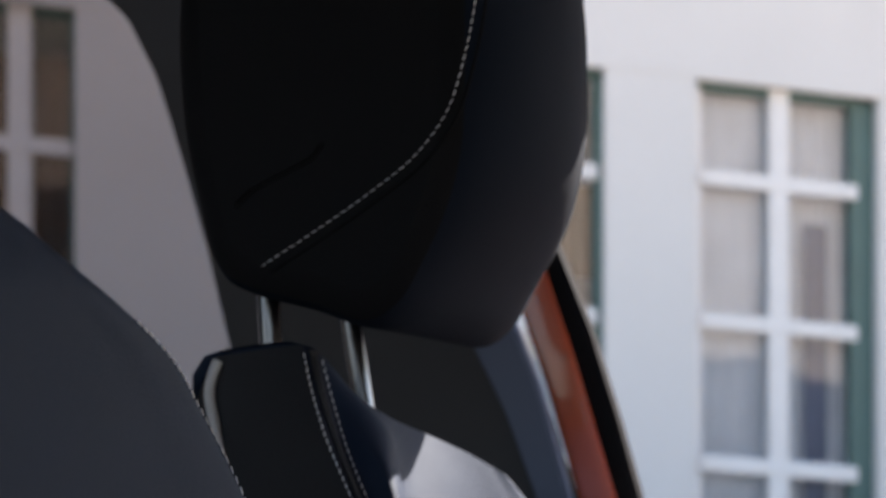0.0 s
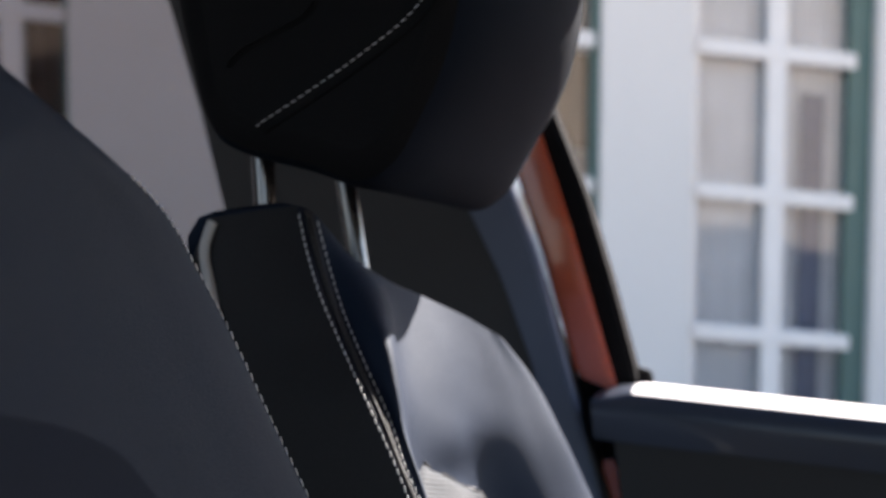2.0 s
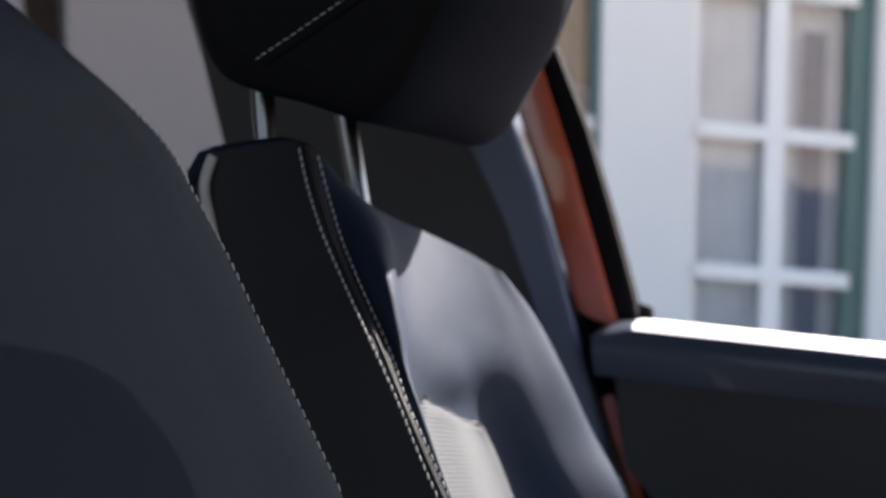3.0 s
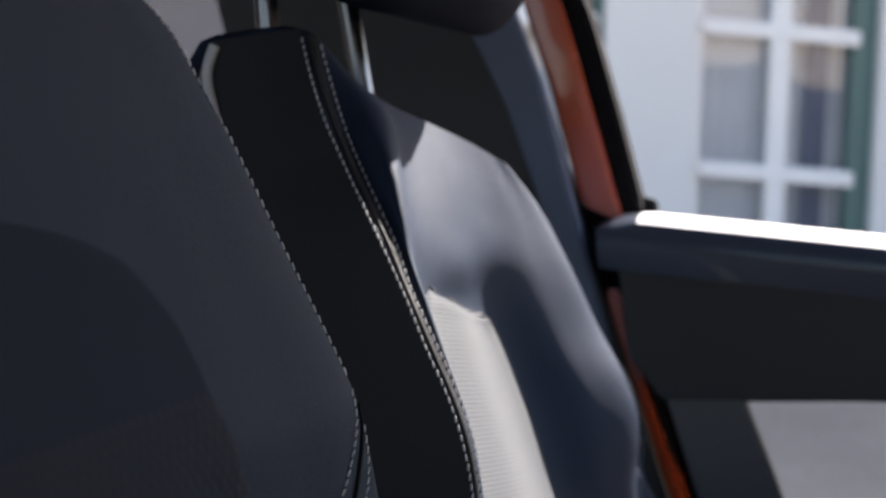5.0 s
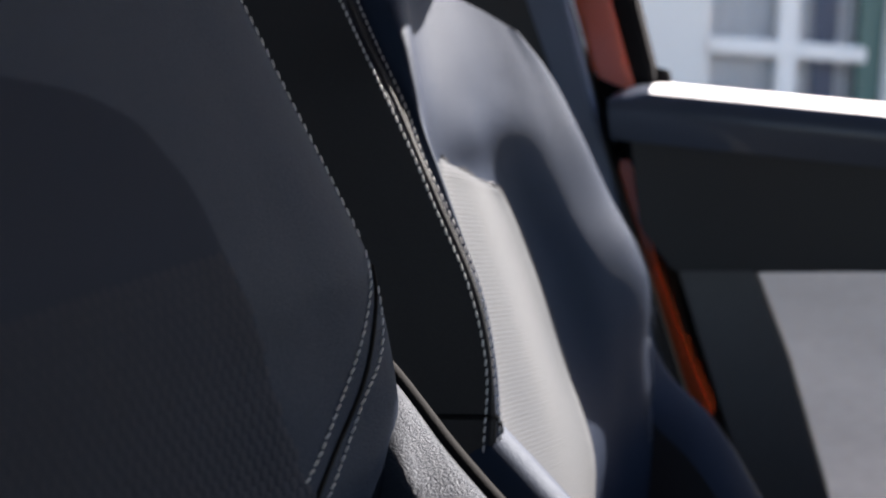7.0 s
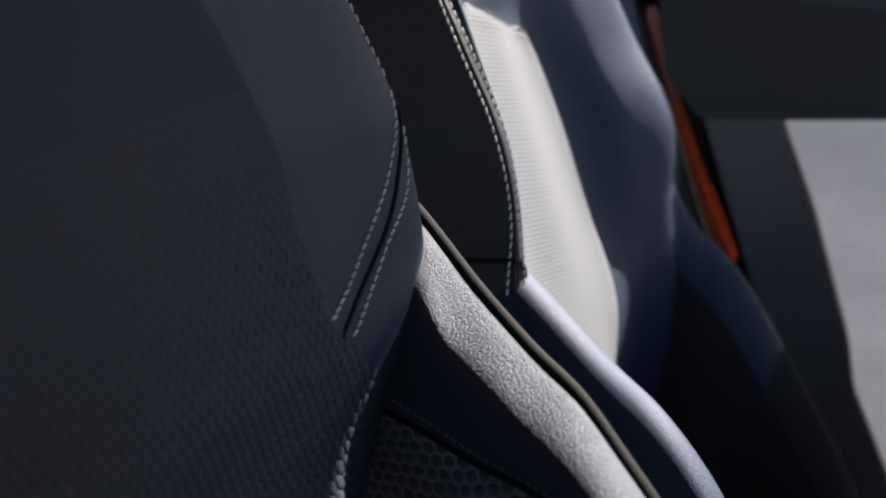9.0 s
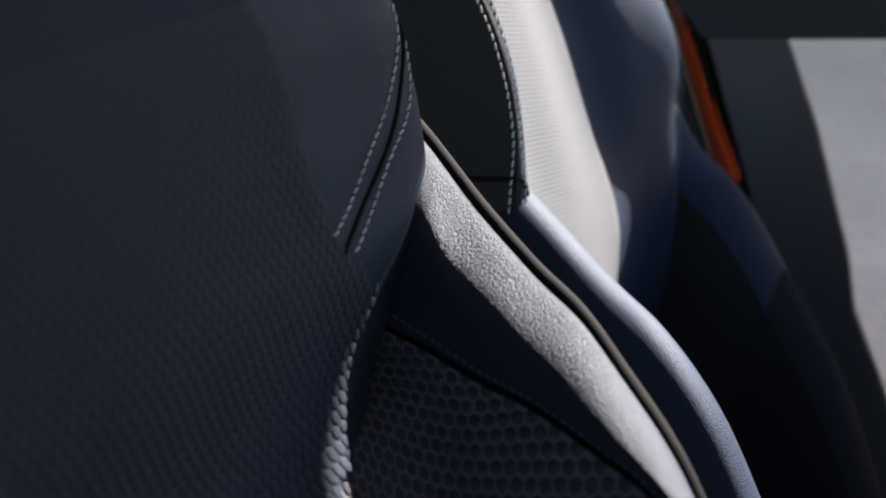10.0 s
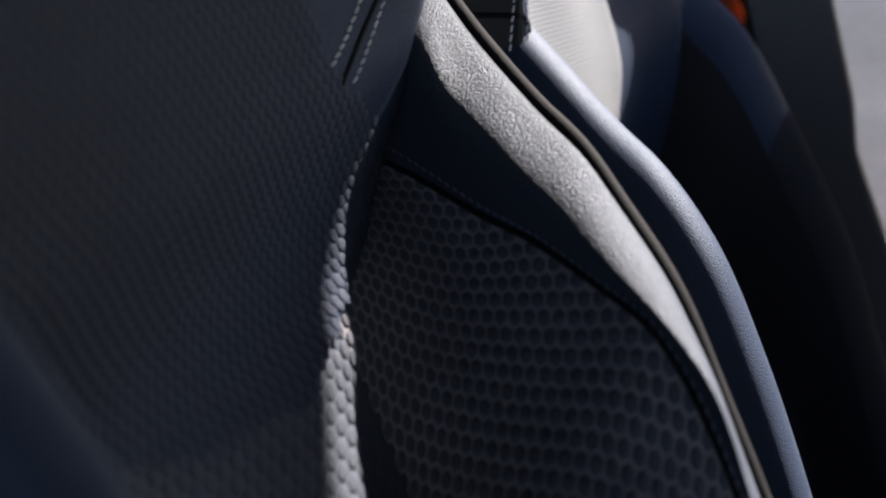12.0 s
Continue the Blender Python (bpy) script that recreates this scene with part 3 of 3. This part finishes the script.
def headrest(seat, yc, dx, dz):
    """A padded headrest on two steel posts."""
    prof = [(-0.402, 1.4215), (-0.380, 1.405), (-0.340, 1.392), (-0.300, 1.378), (-0.268, 1.388), (-0.2422, 1.413), (-0.2162, 1.4435), (-0.1981, 1.477), (-0.1895, 1.516), (-0.1858, 1.56), (-0.1850, 1.61), (-0.192, 1.68), (-0.225, 1.735), (-0.29, 1.75), (-0.36, 1.735), (-0.405, 1.68), (-0.424, 1.60), (-0.424, 1.52), (-0.413, 1.46)]
    p = np.array(prof + prof[:1])
    m = 6
    dense = []
    for i in range(len(prof)):
        p0, p1, p2, p3 = p[i - 1 if i else -2], p[i], p[i + 1], p[(i + 2) if i + 2 < len(p) else 1]
        for q in range(m):
            t = q / m
            dense.append(0.5 * (2 * p1 + (p2 - p0) * t + (2 * p0 - 5 * p1 + 4 * p2 - p3) * t**2 + (3 * p1 - p0 - 3 * p2 + p3) * t**3))
    dense = np.array(dense)
    cen = np.array((-0.30, 1.55))
    rows = []
    half = 0.135
    for yo, inset in ((-1.0, 0.022), (-0.985, 0.010), (-0.95, 0.004), (-0.88, 0.0), (-0.6, 0.0), (-0.3, 0.0), (0, 0), (0.3, 0), (0.6, 0), (0.88, 0), (0.95, 0.004), (0.985, 0.010), (1.0, 0.022)):
        q = dense.copy()
        r = np.linalg.norm(q - cen, axis=1, keepdims=True)
        q = cen + (q - cen) * (1 - inset / r)
        front = np.clip((q[:, 0] + 0.33) / 0.14, 0, 1) ** 1.5
        q[:, 0] -= 0.045 * abs(yo) ** 2.2 * front
        rows.append([(x + dx, yc + yo * half, z + dz) for x, z in q])
    g = np.array(rows)
    patch("pad", g[2:-2], HEADLEATHER, seat, "black leather headrest pad", closed=True)
    # flat side panels of the pad with a sewn edge
    for rows_, name in ((g[:3], "side_panel"), (g[-3:], "side_panel")):
        patch(name, rows_, HEADSIDE, seat, closed=True)
    for e in (g[0], g[-1]):
        c = e.mean(0)
        mesh_object("side_panel", [*e, c], [(i, (i + 1) % len(e), len(e)) for i in range(len(e))], HEADSIDE, seat)
    # sewn line and release button on the near side
    k = np.linspace(0, 1, 60)
    zs = curve((0, 0.17, 0.31, 0.44, 0.535, 0.64, 0.75, 1.0), (1.4134, 1.4366, 1.4573, 1.4797, 1.5019, 1.5317, 1.5689, 1.66), k)
    xs = curve((0, 0.17, 0.31, 0.44, 0.535, 0.64, 0.75, 1.0), (-0.3795, -0.3333, -0.2954, -0.2617, -0.2426, -0.2303, -0.2204, -0.212), k)
    for s in (-1, 1):
        y = np.full(60, yc + s * (half + 0.0006))
        y -= s * np.interp(k, (0, 0.06, 1), (0.008, 0.0, 0.0))
        stitches(np.stack([xs + dx, y, zs + dz], 1), seat, pitch=0.0056, length=0.0041)
        tube("seam", np.stack([xs + dx + 0.006, y - s * 0.0003, zs + dz - 0.004], 1), 0.0012, SEAL, seat, 6)
    slab("release_button", [(-0.384, 1.456), (-0.383, 1.478), (-0.330, 1.494), (-0.320, 1.493), (-0.330, 1.482), (-0.372, 1.466)], yc - half - 0.003, yc - half + 0.01, HEADSIDE, seat, 0.002, "black release button")
    return g


def steel_post(seat, x, y, z0, z1, lean):
    pts = [(x + lean * (z - z1), y, z) for z in np.linspace(z0, z1, 8)]
    tube("post", pts, 0.0078, CHROME, seat, 20, "polished steel headrest post")


FAR_Y, NEAR_Y = 0.960, 0.330


def adopt(seat):
    """Keep the parts in place under their seat's base."""
    for ob in scene.objects:
        if ob.parent == seat:
            ob.matrix_parent_inverse = Matrix.Translation(seat.location).inverted()


far_seat = thing("bucket_seat", "navy leather car seat with pale sunlit fabric insert and piping", "car seat", (-0.3, FAR_Y, 0.6), "front seats")
near_seat = thing("bucket_seat", "navy leather car seat with honeycomb knit fabric centre", "car seat", (-0.25, NEAR_Y, 0.6), "front seats")
far_backrest(far_seat)
far_cushion(far_seat)
headrest(far_seat, 0.95, 0.0, 0.0)
steel_post(far_seat, -0.3925, 0.880, 1.28, 1.43, -0.02)
steel_post(far_seat, -0.391, 1.020, 1.26, 1.43, -0.12)
adopt(far_seat)
near_backrest(near_seat)
near_cushion(near_seat)
adopt(near_seat)

# ---------------- car body, far side ----------------
pillar = thing("door_pillar", "black trimmed door pillar with orange painted edge", "car pillar", (-0.45, 1.42, 0.6))
slab("trim", [(-0.592, 0.55), (-0.627, 1.25), (-0.665, 1.421), (-0.688, 1.527), (-0.717, 1.637), (-0.743, 1.724), (-0.778, 1.797), (-0.83, 1.85), (-0.90, 1.90), (-0.95, 1.95), (-0.52, 1.95), (-0.375, 1.433), (-0.334, 1.335), (-0.312, 1.251), (-0.27, 1.10), (-0.16, 0.70), (-0.13, 0.55)], 1.385, 1.44, PLASTIC, pillar, 0.006)
slab("edge_trim", [(-0.495, 1.95), (-0.363, 1.452), (-0.332, 1.357), (-0.310, 1.256), (-0.280, 1.12), (-0.212, 0.80), (-0.15, 0.55), (-0.17, 0.55), (-0.24, 0.80), (-0.312, 1.10), (-0.341, 1.251), (-0.367, 1.335), (-0.409, 1.433), (-0.54, 1.95)], 1.380, 1.40, BLUEGREY, pillar, 0.003, "blue-grey fabric edge trim")
slab("painted_flange", [(-0.48, 1.95), (-0.361, 1.462), (-0.332, 1.357), (-0.305, 1.235), (-0.262, 1.215), (-0.271, 1.249), (-0.302, 1.383), (-0.330, 1.488), (-0.45, 1.95)], 1.415, 1.45, ORANGE, pillar, 0.004, "glossy orange painted metal")
slab("painted_flange", [(-0.284, 1.146), (-0.277, 1.156), (-0.267, 1.148), (-0.2456, 1.042), (-0.222, 0.960), (-0.198, 0.895), (-0.214, 0.885), (-0.238, 0.955), (-0.264, 1.042)], 1.405, 1.45, ORANGE, pillar, 0.004, "glossy orange painted metal")
slab("seal", [(-0.455, 1.95), (-0.331, 1.488), (-0.303, 1.383), (-0.272, 1.249), (-0.29, 1.1), (-0.225, 0.80), (-0.19, 0.80), (-0.252, 1.1), (-0.247, 1.235), (-0.266, 1.325), (-0.288, 1.416), (-0.317, 1.504), (-0.43, 1.95)], 1.425, 1.46, SEAL, pillar, 0.004, "black rubber door seal")

slab("backing", [(-0.42, 1.225), (-0.262, 1.225), (-0.165, 0.95), (-0.11, 0.70), (-0.08, 0.55), (-0.42, 0.55)], 1.462, 1.48, SEAL, pillar, 0.002)
slab("backing", [(-0.31, 1.26), (-0.235, 1.235), (-0.235, 1.0), (-0.31, 1.0)], 1.4465, 1.4615, SEAL, pillar, 0.002)
door = thing("car_door", "charcoal car door panel with navy sill, its top coloured pale as sunlit", "car door", (0.3, 1.42, 0.6))
# sill: rounded section swept forward along the belt line, top coloured pale for sun
sill = []
for x in np.r_[-0.282, -0.262, -0.2435, np.linspace(-0.232, 1.0, 27)]:
    zt = 1.2345 - 0.140 * (x + 0.262)
    end = 0.012 * max(0.0, 1 - (x + 0.282) / 0.04) ** 2
    sill.append([(x, 1.375, zt - 0.062), (x, 1.370, zt - 0.040), (x, 1.371, zt - 0.023), (x, 1.378, zt - 0.0145 - end), (x, 1.390, zt - 0.0095 - end), (x, 1.41, zt - 0.0075 - end), (x, 1.45, zt - 0.008 - end), (x, 1.462, zt - 0.012), (x, 1.465, zt - 0.06)])
sill = np.array(sill)
patch("sill", sill[:, :4], SILLSKIN, door, "navy leather door sill")
patch("sill", sill[:3, 3:], SILLSKIN, door)
patch("sill_lit_top", sill[2:, 3:], LITSILL, door, "top of the navy sill, coloured pale as sunlit")
# Added flat ledge outside the door, keeps sun from passing under the panel.
slab("sun_ledge", [(-0.20, 1.052), (1.0, 1.052), (1.0, 1.075), (-0.20, 1.075)], 1.464, 1.95, ORANGE, door, 0.004, "unseen orange ledge that blocks sun below the door panel")
mesh_object("sill_end", sill[0], [tuple(range(9))], NAVY, door)
slab("upper_panel", [(-0.264, 1.176), (-0.258, 1.09), (-0.228, 1.046), (1.0, 1.035), (1.0, 1.02), (1.0, 1.03)], 1.379, 1.46, CHARCOAL, door, 0.003)
slab("upper_panel", [(-0.262, 1.185), (-0.226, 1.0445), (1.0, 1.046), (1.0, 1.06)], 1.3785, 1.462, CHARCOAL, door, 0.003)
slab("lower_panel", [(-0.224, 1.049), (-0.151, 1.049), (-0.121, 0.961), (-0.089, 0.834), (-0.083, 0.783), (-0.052, 0.70), (0.0, 0.55), (-0.10, 0.50), (-0.13, 0.70)], 1.381, 1.40, MIDGREY, door, 0.003, "mid grey lower door panel")
for ob in list(scene.objects):
    if ob.parent in (pillar, door):
        ob.matrix_parent_inverse = Matrix.Translation(ob.parent.location).inverted()

# unseen shell added to shade the cabin, its outlines set by the light wanted
shell = thing("vehicle_shell", "orange car body with dark headlining", "car", (-0.5, 0.6, 0.25))
LINING = material("dark_headlining", (0.06, 0.06, 0.065), 0.95, spread=0.1, bump=0.3, grain=500)


def block(name, lo, hi, mat, parent, bevel=0.01):
    return slab(name, [(lo[0], lo[2]), (hi[0], lo[2]), (hi[0], hi[2]), (lo[0], hi[2])], lo[1], hi[1], mat, parent, bevel)


def plan_slab(name, outline, z0, z1, mat, parent):
    """A plate with the given outline in x and y."""
    n = len(outline)
    v = [(x, y, z) for z in (z0, z1) for x, y in outline]
    f = [tuple(range(n)), tuple(range(2 * n - 1, n - 1, -1))] + [(i, (i + 1) % n, n + (i + 1) % n, n + i) for i in range(n)]
    return mesh_object(name, v, f, mat, parent, False)


# The far edge is fitted to where sun should fall on the near seat.
plan_slab("roof", [(-0.50, -0.62), (0.80, -0.62), (0.80, 0.96), (0.50, 1.125), (0.28, 1.215), (0.18, 1.247), (0.15, 1.254), (0.12, 1.2635), (0.08, 1.272), (-0.10, 1.295), (-0.50, 1.315)], 1.79, 1.83, LINING, shell)
block("roof", (-2.2, -0.62, 2.06), (-0.50, 1.46, 2.10), LINING, shell)
plan_slab("roof_skin", [(-0.52, -0.63), (0.82, -0.63), (0.82, 0.94), (0.50, 1.115), (0.28, 1.206), (0.08, 1.258), (-0.10, 1.285), (-0.52, 1.305)], 1.834, 1.85, ORANGE, shell)
# Unseen board, lower than a real header, to cut light from the front.
block("front_light_block", (0.80, -0.6, 1.28), (0.84, 0.96, 1.80), LINING, shell)
block("front_pillar", (0.46, 1.39, 1.15), (0.56, 1.46, 1.80), PLASTIC, shell)
# Unseen pane behind the camera, its tint sets how much fill light enters.
near_pane = block("fill_pane", (-2.2, -0.60, 1.15), (1.4, -0.594, 2.06), SMOKED, shell, 0)
tagged(near_pane, "unseen tinted pane that sets the near side fill light")
near_pane.visible_shadow = False
block("floor_pan", (-2.2, -0.6, 0.46), (1.4, 1.5, 0.50), PLASTIC, shell)
block("near_door", (-2.2, -0.60, 0.50), (1.4, -0.55, 1.15), CHARCOAL, shell)
block("rear_quarter", (-2.2, 1.40, 0.50), (-0.62, 1.46, 1.20), CHARCOAL, shell)
block("rear_wall", (-2.24, -0.6, 0.50), (-2.2, 1.46, 2.06), LINING, shell)
block("dashboard", (0.40, -0.55, 0.50), (1.3, 1.36, 1.08), CHARCOAL, shell)
block("near_pillar", (-0.75, -0.60, 1.15), (-0.40, -0.55, 1.80), PLASTIC, shell)
pane = block("rear_window", (-1.9, 1.425, 1.20), (-0.60, 1.429, 2.06), TINTED, shell, 0)
tagged(pane, "tinted rear side window")
pane.visible_shadow = False
for ob in list(scene.objects):
    if ob.parent == shell:
        ob.matrix_parent_inverse = Matrix.Translation(shell.location).inverted()

# ---------------- ground and house ----------------
ground = mesh_object("ground", [(-300, -300, 0.25), (300, -300, 0.25), (300, 300, 0.25), (-300, 300, 0.25)], [(0, 1, 2, 3)], PAVING)
tagged(ground, "pale grey paving", "ground", kind="structure")

HOUSE_AXES = (Vector((0.9066, 0.4332, -0.1277)), Vector((0.0907, -0.1176, 0.9889)), Vector((-0.2895, 0.9470, 0.1392)))
HOUSE_ORIGIN = (-2.316, 7.576, 2.413)
# The facade's own axes: along, up and out of the wall. The street slopes, and the sills run with it.
H_R, H_U, H_N = HOUSE_AXES
HO = Vector(HOUSE_ORIGIN)


def wall_place(a, b, c=0.0):
    """a metres along, b metres up, c metres behind the wall's face."""
    return HO + a * H_R + b * H_U + c * H_N


def wall_block(name, a0, a1, b0, b1, c0, c1, mat, parent, label=""):
    v = [wall_place(a, b, c) for c in (c0, c1) for a, b in ((a0, b0), (a1, b0), (a1, b1), (a0, b1))]
    f = [(0, 1, 2, 3), (7, 6, 5, 4), (0, 4, 5, 1), (1, 5, 6, 2), (2, 6, 7, 3), (3, 7, 4, 0)]
    bm = bmesh.new()
    vs = [bm.verts.new(p) for p in v]
    for q in f:
        bm.faces.new([vs[i] for i in q])
    bmesh.ops.recalc_face_normals(bm, faces=bm.faces)
    bmesh.ops.bevel(bm, geom=list(bm.edges), offset=0.008, segments=2, affect="EDGES", clamp_overlap=True)
    me = bpy.data.meshes.new(name)
    bm.to_mesh(me)
    bm.free()
    me.materials.append(mat)
    ob = new(name, me)
    if parent is not None:
        ob.parent = parent
    if label:
        tagged(ob, label)
    return ob


house = thing("house", "white rendered house with white-barred windows and green reveals", "house")
WINDOWS = ((-2.62, -1.97), (-0.11, 0.905), (1.43, 2.505))
W_TOP, W_BOT = 1.10, -2.6
edges = [-9.0] + [e for w in WINDOWS for e in w] + [9.0]
for a0, a1 in zip(edges[0::2], edges[1::2]):
    wall_block("wall", a0, a1, W_BOT, W_TOP, 0, 0.35, RENDERED, house)
wall_block("wall", -9, 9, W_TOP, 5.0, 0, 0.35, RENDERED, house)
wall_block("wall", -9, 9, -4.5, W_BOT, 0, 0.35, RENDERED, house)
wall_block("roof", -9.3, 9.3, 5.0, 5.25, -0.5, 3.0, CHARCOAL, house)
wall_block("room_wall", -9, 9, -4.5, 5.0, 2.6, 2.8, ROOMWALL, house)
wall_block("room_floor", -9, 9, -3.0, -2.8, 0.35, 2.6, BROWN, house)
for n, (a0, a1) in enumerate(WINDOWS):
    win = new("window")
    win.parent = house
    mid = (-2.28, 0.40, 1.933)[n]
    wall_block("frame", a0, a0 + 0.05, W_BOT, W_TOP, 0.10, 0.20, GREENWOOD if n == 1 else WHITEWOOD, win)
    wall_block("frame", a1 - 0.14 if n == 2 else a1 - 0.05, a1, W_BOT, W_TOP, 0.10, 0.20, GREENWOOD, win, "green painted frame")
    wall_block("frame", a0, a1, W_TOP - 0.05, W_TOP, 0.10, 0.20, GREENWOOD, win)
    wall_block("mullion", mid - 0.06, mid + 0.06, W_BOT, W_TOP, 0.08, 0.16, WHITEWOOD, win)
    for k in range(5):
        z = (0.35, 0.52, 0.555)[n] - 0.8175 * k
        if z > W_BOT:
            wall_block("bar", a0 + 0.03, a1 - (0.10 if n == 2 else 0.03), z - 0.045, z + 0.045, 0.075, 0.15, WHITEWOOD, win)
    g = wall_block("pane", a0 + 0.04, a1 - 0.04, W_BOT, W_TOP - 0.04, 0.17, 0.178, CLEAR, win)
    g.visible_shadow = False
def curtain(name, a0, a1, b0, b1, c, mat, label):
    cols = 60
    rows = []
    for b in (b0, (b0 + b1) / 2, b1):
        rows.append([wall_place(a0 + (a1 - a0) * j / cols, b, c + 0.012 * math.sin(j * 0.9) + 0.006 * math.sin(j * 2.3 + 1)) for j in range(cols + 1)])
    ob = patch(name, rows, mat, None)
    return tagged(ob, label, "curtain")


curtain("curtain", 1.44, 1.97, -2.6, 1.08, 0.25, CURTAIN, "pale grey net curtain behind the window")
curtain("curtain", 1.98, 2.42, -2.6, 1.08, 0.30, CURTAIN, "pale grey net curtain behind the window")
curtain("curtain", 2.12, 2.26, -2.6, 0.35, 0.24, BLUECLOTH, "dull blue curtain hanging beside a window")
curtain("blind", -0.08, 0.87, -0.1, 0.45, 0.3, BROWN, "brown fabric blind half drawn behind the window")
curtain("curtain", -0.05, 0.83, -2.5, -0.45, 0.45, CURTAIN, "white net curtain behind the window")
curtain("curtain", -2.9, -2.0, -2.6, 0.9, 0.8, BROWN, "dark brown curtain in a dim room")
